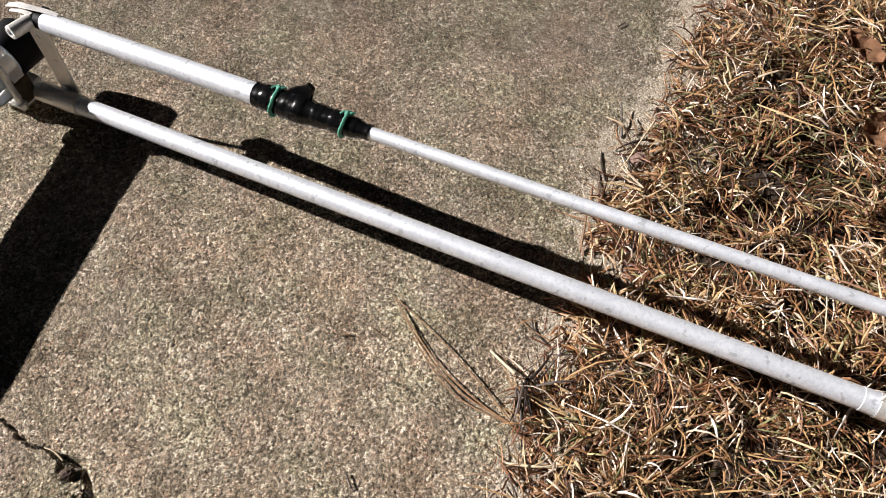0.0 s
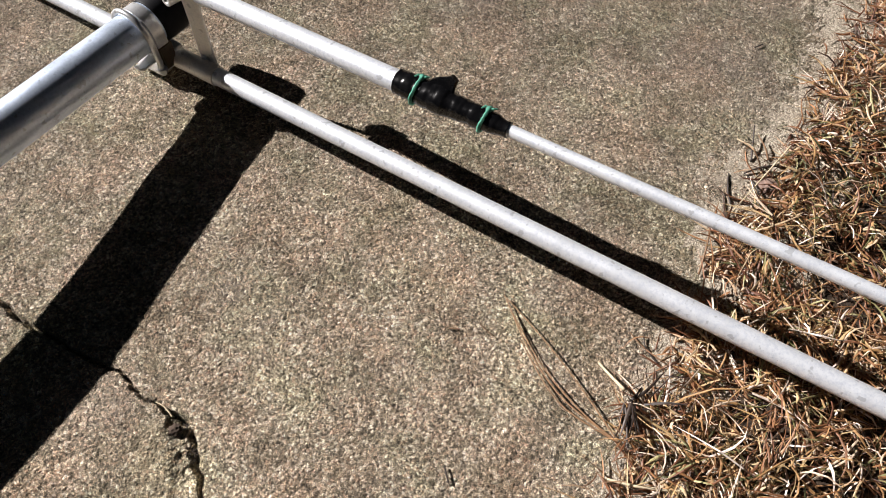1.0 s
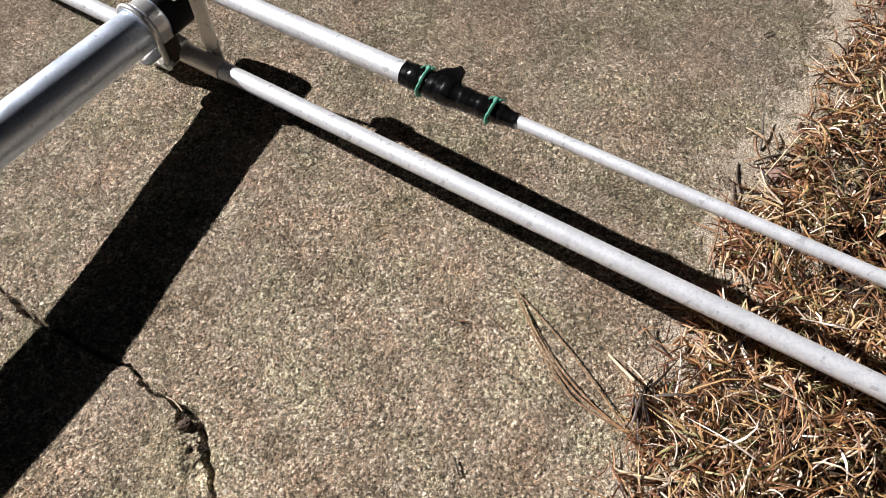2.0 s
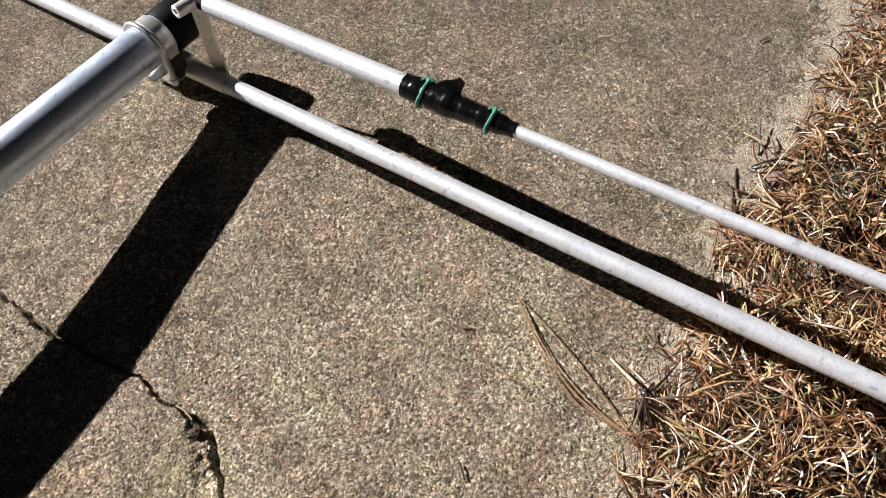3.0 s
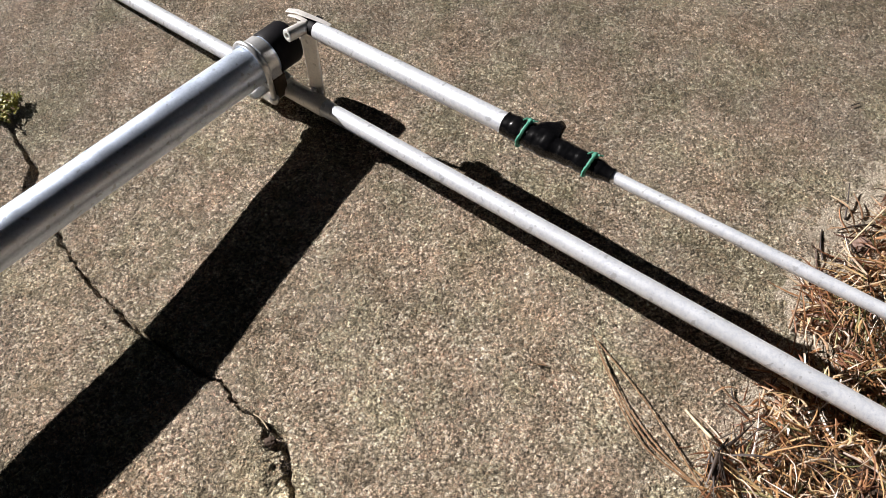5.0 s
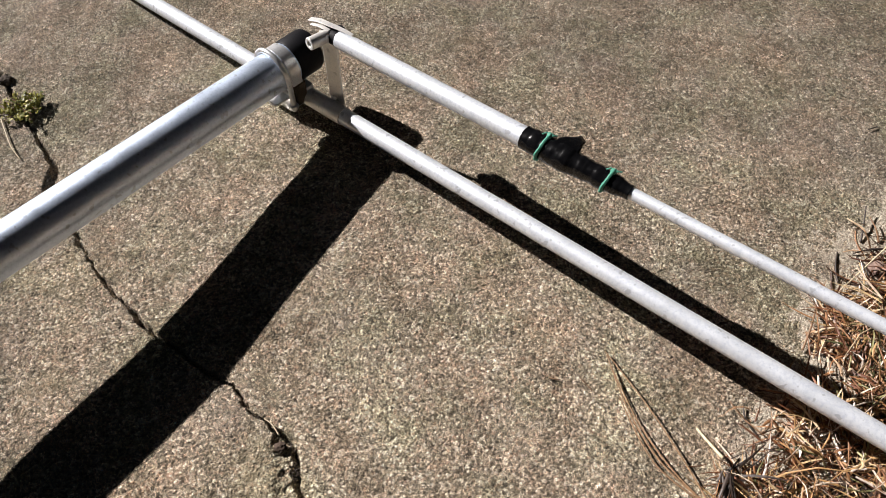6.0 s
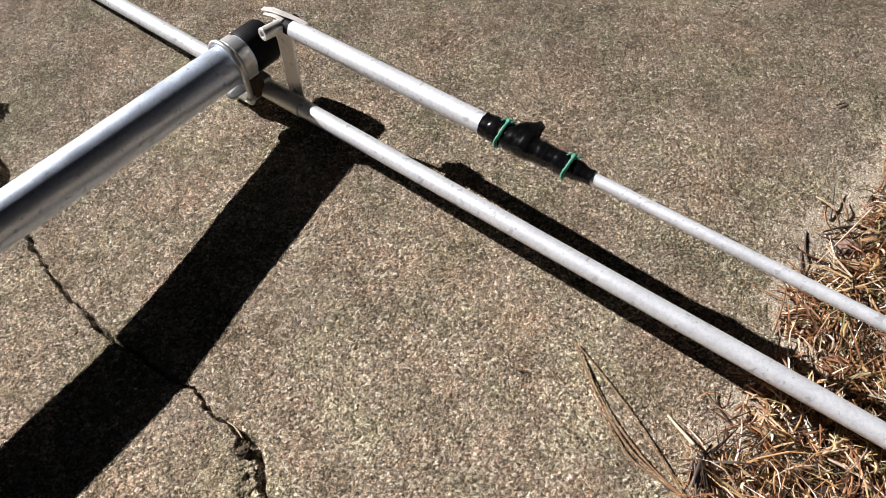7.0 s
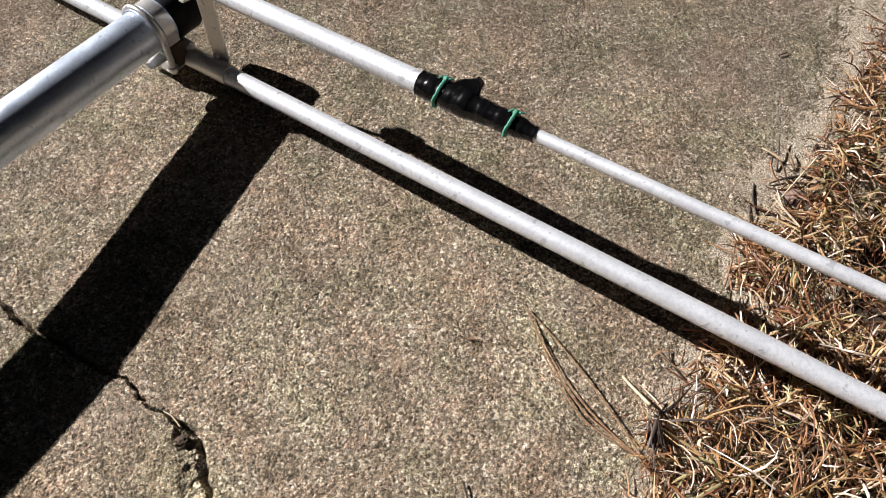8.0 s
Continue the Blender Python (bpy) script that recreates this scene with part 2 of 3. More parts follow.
def strap(path, width_dir, width, thick, bm=None):
    """A bent flat bar along the path; widths may vary from point to point."""
    bm = bm or bmesh.new()
    path = [Vector(p) for p in path]
    w = Vector(width_dir).normalized()
    widths = width if isinstance(width, (list, tuple)) else [width] * len(path)
    rings = []
    for i, p in enumerate(path):
        d = (path[min(i + 1, len(path) - 1)] - path[max(i - 1, 0)]).normalized()
        s = (w - d * w.dot(d)).normalized()
        n = s.cross(d)
        h, t, c = widths[i] / 2, thick / 2, thick * 0.3
        rings.append([bm.verts.new(p + s * a + n * b) for a, b in ((h - c, t), (h, t - c), (h, c - t), (h - c, -t), (c - h, -t), (-h, c - t), (-h, t - c), (c - h, t))])
    for r, s in zip(rings, rings[1:]):
        for k in range(8):
            bm.faces.new((r[k], r[(k + 1) % 8], s[(k + 1) % 8], s[k]))
    bm.faces.new(rings[0][::-1])
    bm.faces.new(rings[-1])
    return bm


def hexagon(at, axis, across, height, bm=None):
    at, axis = Vector(at), Vector(axis).normalized()
    return sweep([at, at + axis * height * 0.1, at + axis * height * 0.9, at + axis * height], [across * 0.46, across * 0.55, across * 0.55, across * 0.46], 6, bm)


rng = np.random.default_rng(7)


def smooth_noise(x, y, cell, seed):
    """Value noise on arrays, -1 to 1, with cells of that many metres."""
    grid = np.random.default_rng(seed).uniform(-1, 1, (257, 257))
    u, v = np.asarray(x) / cell + 1000.0, np.asarray(y) / cell + 1000.0
    i, j = np.floor(u).astype(int), np.floor(v).astype(int)
    fu, fv = u - i, v - j
    fu, fv = fu * fu * (3 - 2 * fu), fv * fv * (3 - 2 * fv)
    g = lambda a, b: grid[a % 257, b % 257]
    return (g(i, j) * (1 - fu) + g(i + 1, j) * fu) * (1 - fv) + (g(i, j + 1) * (1 - fu) + g(i + 1, j + 1) * fu) * fv


def turf_edge(y):
    """Where the turf begins, by y: a slanting slab edge with creeping tufts."""
    ys = (-3.0, 0.09, 0.134, 0.182, 0.211, 0.255, 0.305, 0.355, 0.398, 0.464, 0.50, 0.566, 0.655, 4.0)
    xs = (-2.1, 0.174, 0.200, 0.218, 0.252, 0.280, 0.337, 0.343, 0.398, 0.438, 0.496, 0.545, 0.605, 3.1)
    return np.interp(y, ys, xs)


def grid_faces(nx, ny):
    i, j = np.meshgrid(np.arange(nx - 1), np.arange(ny - 1), indexing="ij")
    a = (i * ny + j).ravel()
    return np.stack([a, a + ny, a + ny + 1, a + 1], 1)


# ---------------------------------------------------------------- ground
CRACK = [(-0.866, 0.906), (-0.765, 0.775), (-0.72, 0.719), (-0.653, 0.639), (-0.625, 0.601), (-0.609, 0.584), (-0.596, 0.566), (-0.589, 0.548), (-0.588, 0.527), (-0.556, 0.489), (-0.524, 0.453), (-0.512, 0.435), (-0.487, 0.408), (-0.470, 0.388), (-0.451, 0.374), (-0.436, 0.363), (-0.424, 0.350), (-0.410, 0.339), (-0.390, 0.323), (-0.341, 0.291), (-0.300, 0.271), (-0.289, 0.267), (-0.278, 0.253), (-0.271, 0.244), (-0.265, 0.236), (-0.257, 0.235), (-0.247, 0.229), (-0.229, 0.215), (-0.215, 0.206), (-0.210, 0.200), (-0.207, 0.187), (-0.204, 0.173), (-0.202, 0.160), (-0.197, 0.148), (-0.181, 0.091), (-0.191, -0.05)]


def crack_line():
    """The crack with fine wandering, as an array of places."""
    pts = np.array(CRACK)
    s = np.r_[0, np.cumsum(np.hypot(*np.diff(pts, axis=0).T))]
    t = np.arange(0, s[-1], 0.002)
    x, y = np.interp(t, s, pts[:, 0]), np.interp(t, s, pts[:, 1])
    return np.stack([x + 0.0022 * smooth_noise(t, t * 0, 0.011, 3) + 0.0016 * smooth_noise(t, t * 0, 0.005, 5), y + 0.0022 * smooth_noise(t, t * 0 + 9, 0.012, 4) + 0.0014 * smooth_noise(t, t * 0, 0.0045, 6)], 1)


CRACK_PTS = crack_line()


def build_ground():
    xs = np.r_[-60, -20, -6, np.linspace(-2, 2, 81), 6, 20, 60]
    ys = np.r_[-60, -20, -6, np.linspace(-2, 2, 81), 6, 20, 60]
    X, Y = np.meshgrid(xs, ys, indexing="ij")
    inside = np.clip((X - turf_edge(Y)) / 0.12, 0, 1)
    Z = -0.02 + 0.018 * inside + inside * (0.006 * smooth_noise(X, Y, 0.13, 11) + 0.01 * smooth_noise(X, Y, 0.4, 12))
    ob = mesh_object("ground", np.stack([X, Y, Z], 2).reshape(-1, 3), grid_faces(*X.shape), SOIL)
    tagged(ob, "dark soil under dead turf", "ground", kind="structure")


def grains(x, y, cell, relief, seed):
    """Close-packed rounded grains: the height of the uppermost one at each place."""
    r = np.random.default_rng(seed)
    n = 512
    ox, oy, up, bulge = (r.uniform(0, 1, (n, n)) for _ in range(4))
    i, j = np.floor(x / cell).astype(int), np.floor(y / cell).astype(int)
    best = np.full(x.shape, -9.0)
    for di in (-1, 0, 1):
        for dj in (-1, 0, 1):
            a, c = (i + di) % n, (j + dj) % n
            d2 = ((i + di + ox[a, c]) * cell - x) ** 2 + ((j + dj + oy[a, c]) * cell - y) ** 2
            best = np.maximum(best, (up[a, c] - 0.5) * relief - d2 * (0.5 + bulge[a, c]) * 1.5 * relief / cell ** 2)
    return best


def build_slab():
    v = np.r_[-3, -2, -1, -0.5, -0.2, np.arange(-0.06, 1.0, 0.0013), 1.3, 2, 3, 4]
    n = 960
    V = np.repeat(v[None], n + 8, 0)
    edge = 0.175 + 0.76 * (v - 0.09) + 0.03 + 0.006 * smooth_noise(v, v * 0, 0.07, 21)
    left = np.minimum(-0.82, edge - 0.6)
    X = np.empty((n + 8, len(v)))
    for k in range(n):
        X[8 + k] = left + (edge - left) * k / (n - 1)
    for k in range(8):
        X[k] = left - (left + 6.0) * ((8 - k) / 8) ** 2
    Z = 0.0012 * smooth_noise(X, V, 0.16, 31) + 0.0006 * smooth_noise(X, V, 0.05, 32) + 0.0003 * smooth_noise(X, V, 0.007, 33)
    # Sand grains, washed out deeper in some patches than in others.
    coarse, small = grains(X, V, 0.0028, 0.0007, 34), 0.00022 * np.random.default_rng(35).normal(0, 1, X.shape).clip(-2, 2)
    bare = np.clip(0.75 + 0.35 * smooth_noise(X, V, 0.11, 37) + 0.2 * smooth_noise(X, V, 0.03, 38), 0.45, 1.25)
    Z += (coarse + 0.0002 + small) * bare
    # The slab has settled along the crack, a ragged groove, broken out round a pit.
    near = (X > -0.95) & (X < 0.1) & (V > -0.06) & (V < 1.0)
    px, py = X[near], V[near]
    d = np.full(px.shape, 9.0)
    for cx, cy in CRACK_PTS:
        d = np.minimum(d, (px - cx) ** 2 + (py - cy) ** 2)
    d = np.sqrt(d)
    width = 0.0014 + 0.0010 * smooth_noise(px, py, 0.012, 41) + 0.0012 * np.exp(-(np.hypot(px + 0.206, py - 0.180) / 0.030) ** 2) + 0.004 * np.exp(-(np.hypot(px + 0.589, py - 0.540) / 0.024) ** 2)
    groove = np.clip(1.6 - d / np.maximum(width, 0.0009), 0, 1)
    pit = np.clip(1.5 - np.hypot(px + 0.224, py - 0.200) / (0.010 + 0.004 * smooth_noise(px, py, 0.008, 42)), 0, 1)
    # A crumbled strip runs beside the crack below the pit.
    crumbled = np.clip(1.5 - np.hypot((px + 0.214) / 0.010, (py - 0.172) / 0.032) + 0.3 * smooth_noise(px, py, 0.009, 43), 0, 1)
    Z[near] -= 0.011 * groove + 0.006 * pit + 0.0035 * crumbled * (1 + 0.5 * smooth_noise(px, py, 0.004, 44)) + 0.0010 * np.exp(-(d / 0.006) ** 2) + 0.005 * np.exp(-(d / 0.14) ** 2)
    aside = (X + 0.305) * 0.727 + (V - 0.271) * 0.687
    Z += 0.0035 * np.clip(-aside / 0.15, 0, 1)
    Z[-1] -= 0.09
    Z[-2] -= 0.004
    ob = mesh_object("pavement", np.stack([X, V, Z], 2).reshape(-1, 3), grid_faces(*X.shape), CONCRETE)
    tagged(ob, "worn sandy concrete slab with a jagged crack", "pavement", kind="structure")


def build_sand():
    """A thin spill of sandy dirt along the slab's edge."""
    y = np.arange(-0.05, 1.0, 0.003)
    s = np.arange(-0.12, 0.12, 0.003)
    S, Y = np.meshgrid(s, y, indexing="ij")
    X = turf_edge(Y) + S
    level = 0.0012 * smooth_noise(X, Y, 0.16, 31) + 0.0006 * smooth_noise(X, Y, 0.05, 32) + 0.0003 * smooth_noise(X, Y, 0.007, 33)
    reach = np.interp(Y, (0.0, 0.25, 0.38), (0.022, 0.03, 0.11))
    Z = level - 0.0010 + 0.0017 * np.clip((S + reach) / (reach + 0.01), -1, 1.3) + 0.0005 * smooth_noise(X, Y, 0.035, 51) + 0.0005 * smooth_noise(X, Y, 0.009, 52) + 0.0002 * np.random.default_rng(53).normal(0, 1, X.shape)
    Z[0] = -0.01
    ob = mesh_object("dirt_spill", np.stack([X, Y, Z], 2).reshape(-1, 3), grid_faces(*X.shape), SANDY)
    tagged(ob, "thin spill of sandy dirt along the slab edge", "dirt", kind="stuff")


build_ground()
build_slab()
build_sand()


# ---------------------------------------------------------------- turf
def blades(name, roots, length, lift, width, material, label, bend=0.6, aim=None, category="grass"):
    """Curved, creased ribbons from the roots, in one mesh; neighbours lean the same way, tuft by tuft."""
    n, k = len(roots), 5
    if aim is None:
        x, y = roots[:, 0], roots[:, 1]
        aim = 4.2 * smooth_noise(x, y, 0.034, 64) + 1.6 * smooth_noise(x, y, 0.013, 65) + rng.normal(0, 0.75, n)
    s = np.linspace(0, 1, k)[None]
    turn = aim[:, None] + rng.normal(0, bend, n)[:, None] * s + rng.normal(0, bend * 0.5, n)[:, None] * s * s
    pitch = lift[:, None] * (1 - 1.5 * s) + rng.normal(0, 0.15, n)[:, None] + rng.normal(0, 0.35, n)[:, None] * np.sin(5 * s)
    step = length[:, None] / (k - 1)
    dx, dy, dz = step * np.cos(pitch) * np.cos(turn), step * np.cos(pitch) * np.sin(turn), step * np.sin(pitch)
    C = np.stack([np.cumsum(a, 1) - a[:, :1] for a in (dx, dy, dz)], 2) + roots[:, None, :]
    C[:, :, 2] = np.maximum(C[:, :, 2], 0.0015 + rng.uniform(0, 0.004, n)[:, None])
    roll = rng.normal(0, 0.7, n)[:, None] + rng.normal(0, 0.9, n)[:, None] * s
    side = np.stack([-np.sin(turn) * np.cos(roll), np.cos(turn) * np.cos(roll), np.sin(roll) * np.ones_like(turn)], 2)
    w = width[:, None] * np.array([0.8, 1.0, 0.9, 0.6, 0.08])[None] / 2
    fold = np.zeros_like(C)
    fold[:, :, 2] = -w * 0.35
    V = np.stack([C - side * w[:, :, None] + fold, C, C + side * w[:, :, None] + fold], 2).reshape(-1, 3)
    base = (np.arange(n) * k * 3)[:, None]
    quads = []
    for r in range(k - 1):
        for c in range(2):
            q = r * 3 + c
            quads.append(base + np.array([q, q + 1, q + 4, q + 3])[None])
    F = np.stack(quads, 1).reshape(-1, 4)
    return tagged(mesh_object(name, V, F, material, smooth=False), label, category, kind="stuff")


def turf_roots(n, x1, y0, y1, inset, zlo, zhi, thin=0.0):
    """Random places in the turf, thicker in tufts, thin at its ragged edge."""
    y = rng.uniform(y0, y1, n * 4)
    x = turf_edge(y) + inset + rng.uniform(0, 1, n * 4) * (x1 - 0.2)
    d = x - turf_edge(y)
    tuft = smooth_noise(x, y, 0.036, 61) + 0.5 * smooth_noise(x, y, 0.016, 63)
    dense = np.clip(0.55 + 0.75 * tuft + 0.5 * np.exp(-np.clip(d, 0, 1) / 0.07), 0.03, 1)
    dense = dense * (1 - thin * np.exp(-((x - 0.60) ** 2 + (y - 0.41) ** 2) / 0.11 ** 2))
    keep = (rng.uniform(0, 1, n * 4) < dense * np.clip((d - 0.002 + 0.030 * smooth_noise(x, y, 0.03, 62)) / 0.030, 0, 1)) & (x < x1)
    x, y, d, tuft = x[keep][:n], y[keep][:n], d[keep][:n], tuft[keep][:n]
    z = (rng.uniform(zlo, zhi, len(x)) + 0.010 * np.clip(tuft, 0, 1)) * np.clip(d / 0.05, 0.12, 1)
    return np.stack([x, y, z], 1)


def build_turf():
    near = (1.1, -0.2, 1.0)
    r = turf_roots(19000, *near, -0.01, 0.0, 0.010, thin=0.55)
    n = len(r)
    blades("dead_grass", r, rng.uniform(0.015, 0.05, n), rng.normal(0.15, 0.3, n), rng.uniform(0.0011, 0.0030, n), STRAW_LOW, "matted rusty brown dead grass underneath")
    r = turf_roots(12500, *near, 0.0, 0.005, 0.026, thin=0.8)
    n = len(r)
    blades("dead_grass", r, rng.uniform(0.018, 0.06, n), rng.normal(0.35, 0.4, n), rng.uniform(0.0010, 0.0026, n), STRAW, "loose upper layer of dry straw-coloured grass", bend=0.8)
    r = turf_roots(900, *near, 0.0, 0.012, 0.030)
    n = len(r)
    blades("dead_grass", r, rng.uniform(0.05, 0.11, n), rng.normal(0.2, 0.25, n), rng.uniform(0.0012, 0.0022, n), STRAW, "long bleached grass stems on top", bend=0.5)
    r = turf_roots(3400, *near, 0.03, 0.004, 0.020, thin=-1.5)
    n = len(r)
    blades("green_grass", r, rng.uniform(0.02, 0.05, n), rng.normal(0.6, 0.3, n), rng.uniform(0.0013, 0.0026, n), GREEN, "sparse olive green living grass blades")
    r = turf_roots(9000, *near, 0.0, 0.002, 0.027, thin=0.85)
    n = len(r)
    blades("dead_grass", r, rng.uniform(0.007, 0.024, n), rng.normal(0.3, 0.7, n), rng.uniform(0.0012, 0.0032, n), STRAW, "short curled bits of dry grass", bend=1.3)
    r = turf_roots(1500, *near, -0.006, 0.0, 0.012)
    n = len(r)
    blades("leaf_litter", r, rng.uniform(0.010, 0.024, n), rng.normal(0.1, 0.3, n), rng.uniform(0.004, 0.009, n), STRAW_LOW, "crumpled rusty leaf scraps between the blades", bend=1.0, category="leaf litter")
    y = rng.uniform(0.05, 0.75, 300)
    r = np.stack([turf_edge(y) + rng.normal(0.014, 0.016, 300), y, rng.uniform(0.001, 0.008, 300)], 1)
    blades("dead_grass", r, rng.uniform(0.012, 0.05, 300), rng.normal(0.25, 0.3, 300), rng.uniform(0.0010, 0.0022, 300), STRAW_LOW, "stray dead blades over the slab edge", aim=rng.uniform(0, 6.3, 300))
    y = rng.uniform(-3.0, 4.0, 15000)
    x = turf_edge(y) + rng.uniform(0, 1, 15000) ** 1.3 * 5.0
    far = (x > 1.05) | (y < -0.18) | (y > 0.98)
    r = np.stack([x[far], y[far], np.zeros(far.sum())], 1)
    n = len(r)
    blades("dead_grass", r, rng.uniform(0.10, 0.25, n), rng.normal(0.35, 0.3, n), rng.uniform(0.010, 0.020, n), STRAW, "dry lawn grass farther from the slab")


build_turf()

# ---------------------------------------------------------------- antenna
BOOM_A, BOOM_B = Vector((-0.5068, 0.3855, 0.1050)), Vector((-0.3042, 0.6370, 0.0786))
EL_A, EL_B = Vector((-0.1242, 0.5623, 0.0372)), Vector((0.2791, 0.2651, 0.0575))
ROD_A, ROD_B = Vector((-0.1259, 0.5953, 0.1438)), Vector((0.2415, 0.3129, 0.1818))
BOOM_R, EL_R, ROD_R, TIP_R = 0.0264, 0.0110, 0.0110, 0.0061
BD, ED, RD = (BOOM_B - BOOM_A).normalized(), (EL_B - EL_A).normalized(), (ROD_B - ROD_A).normalized()


def on(a, d, x):
    """The place with that x on the line from a along d."""
    return a + d * ((x - a.x) / d.x)


def build_antenna():
    top = tagged(new("antenna"), "beam antenna of weathered aluminium tubes lying half on grass", "antenna")
    boom = lambda x: on(BOOM_A, BD, x)
    el = lambda x: on(EL_A, ED, x)
    rod = lambda x: on(ROD_A, RD, x)
    # Boom, its end and its cap.
    far = boom(-0.262) - BD * 1.6
    part("boom", pipe(far, boom(-0.262), BOOM_R, BOOM_R - 0.002, 48), ALU_BOOM, top, "thick shiny aluminium boom tube")
    c0, c1 = boom(-0.2745), boom(-0.2495)
    part("end_cap", sweep([c0, c0 + BD * 0.002, c1 - BD * 0.006, c1 - BD * 0.002, c1], [BOOM_R + 0.0012, BOOM_R + 0.0022, BOOM_R + 0.0022, BOOM_R, BOOM_R - 0.005], 40), RUBBER, top, "black rubber cap on the boom end")
    # Driven element: long tube, thicker middle sleeve, far joint.
    part("element_tube", sweep([el(-0.58), el(-0.3), el(0.0), el(0.3), el(0.515)], EL_R, 36), ALU, top, "oxidised white-silver element tube")
    part("element_sleeve", pipe(el(-0.325), el(-0.201), EL_R + 0.0014, EL_R - 0.0002, 36), ALU_CAST, top, "grey sleeve round the element")
    part("element_end", pipe(el(0.509), el(0.80), EL_R + 0.0006, EL_R - 0.0006, 36), ALU, top, "wider outer section of the element")
    # Clamp between boom and element.
    cross = boom(-0.277)
    up = (Vector((0, 0, 1)) - BD * BD.z).normalized()
    side = BD.cross(up).normalized()
    low = el(-0.2745)
    saddle = slab_box((cross + low) / 2 - up * 0.0075 - BD * 0.004, BD, side, up, 0.034, 0.058, 0.006)
    clamp = part("clamp", saddle, ALU_CAST, top, "dull cast plate between boom and element")
    c, r = cross - BD * 0.021, BOOM_R + 0.0036
    arc = [c + side * (r * math.cos(t)) + up * (r * math.sin(t)) for t in (math.pi * k / 18 for k in range(19))]
    part("u_bolt", sweep([c + side * r - up * 0.047] + arc + [c - side * r - up * 0.047], 0.0036, 12), STEEL, clamp, "bent zinc-plated rod over the boom")
    for sgn in (-1, 1):
        part("nut", hexagon(c + side * r * sgn - up * 0.043, up, 0.012, 0.006), STEEL, clamp)
    c, r = cross - BD * 0.007, BOOM_R + 0.0012
    arc = [c + side * (r * math.cos(t)) + up * (r * math.sin(t)) for t in (math.pi * k / 18 for k in range(-1, 20))]
    part("band", strap([c + side * (r + 0.001) - up * 0.012] + arc + [c - side * (r + 0.001) - up * 0.03], BD, 0.016, 0.0022), STEEL, clamp, "flat bright band over the boom end")
    # Dark colour of this block stands in for shade below the band.
    part("cheek", slab_box(c + side * 0.0255 - up * 0.0285 + BD * 0.001, BD, side, up, 0.020, 0.011, 0.034, 0.0016), SHADED_CHEEK, clamp, "clamp cheek beside the boom, shade coloured in as dark bronze")
    part("lower_tab", strap([cross - up * 0.034 - BD * 0.014 + side * 0.012, cross - up * 0.036 - BD * 0.036 + side * 0.010, cross - up * 0.034 - BD * 0.041 + side * 0.010], side, [0.017, 0.014, 0.011], 0.0028), ALU_CAST, clamp, "pale bent tab of the clamp plate")
    part("lower_plate", slab_box(el(-0.284) - up * 0.0140 - BD * 0.006, ED, BD, ED.cross(BD).normalized(), 0.060, 0.040, 0.003), ALU_CAST, clamp, "flat plate under the element")
    # Arm: flat strap from the element up to the rod, with a spacer and clips.
    foot, knee, head = Vector((-0.2115, 0.6395, 0.026)), Vector((-0.2110, 0.6425, 0.055)), Vector((-0.2075, 0.6525, 0.143))
    part("strap_arm", strap([foot, knee, knee.lerp(head, 0.4), knee.lerp(head, 0.8), head], ED + BD * 0.25, [0.021, 0.020, 0.0205, 0.022, 0.024], 0.0035), ALU_CAST, top, "flat aluminium strap holding the rod")
    part("screw_head", hexagon(foot.lerp(head, 0.16) - BD * 0.0015 - ED * 0.004, -BD, 0.007, 0.004), STEEL, top, "small screw at the foot of the strap")
    s0, s1 = Vector((-0.2075, 0.6560, 0.1370)), Vector((-0.2280, 0.6343, 0.1420))
    part("spacer", pipe(s0, s1, 0.0078, 0.0032, 28), ALU_CAST, top, "short hollow spacer tube")
    ax = (s1 - s0).normalized()
    part("bolt", sweep([s0 - ax * 0.012, s0 + ax * 0.020], 0.0030, 10), STEEL, top)
    part("bolt_head", hexagon(s0 - ax * 0.016, ax, 0.011, 0.006), STEEL, top)
    part("clip", strap([(-0.2325, 0.6765, 0.1430), (-0.2190, 0.6690, 0.1475), (-0.2034, 0.6597, 0.1480), (-0.1880, 0.6500, 0.1490), (-0.1758, 0.6425, 0.1485)], BD, [0.007, 0.008, 0.007, 0.006, 0.004], 0.0018), ALU_CAST, top, "thin bent clip over the rod end")
    part("clip", strap([(-0.2300, 0.6690, 0.1420), (-0.2180, 0.6620, 0.1455), (-0.2060, 0.6540, 0.1450)], BD, [0.004, 0.006, 0.005], 0.0016), ALU_CAST, top)
    part("terminal_nut", hexagon(Vector((-0.1985, 0.6530, 0.1400)), BD, 0.013, 0.012), RUBBER, top, "black nut behind the rod end")
    # Black here paints in the shade that the clip throws on the plug.
    part("rod_plug", sweep([rod(-0.214), rod(-0.2), rod(-0.186)], [0.0085, 0.0095, 0.0095], 24), RUBBER, top, "plug in the rod end, blackened for the shade of the clip")
    # Rod: thick tube, taped joint, thin tip rod.
    part("rod_tube", pipe(rod(-0.1940), rod(0.03), ROD_R, ROD_R - 0.0015, 36), ALU, top, "white-silver tube of the matching rod")
    part("tip_rod", sweep([rod(0.09), rod(0.3), rod(0.60)], TIP_R, 28), ALU, top, "thin rod sliding in the tube")
    xs = np.linspace(0.022, 0.121, 80)
    rad = np.interp(xs, (0.022, 0.0235, 0.040, 0.048, 0.058, 0.066, 0.073, 0.080, 0.096, 0.104, 0.113, 0.121), (0.0121, 0.0128, 0.0130, 0.0134, 0.0147, 0.0140, 0.0121, 0.0112, 0.0109, 0.0102, 0.0088, 0.0071))
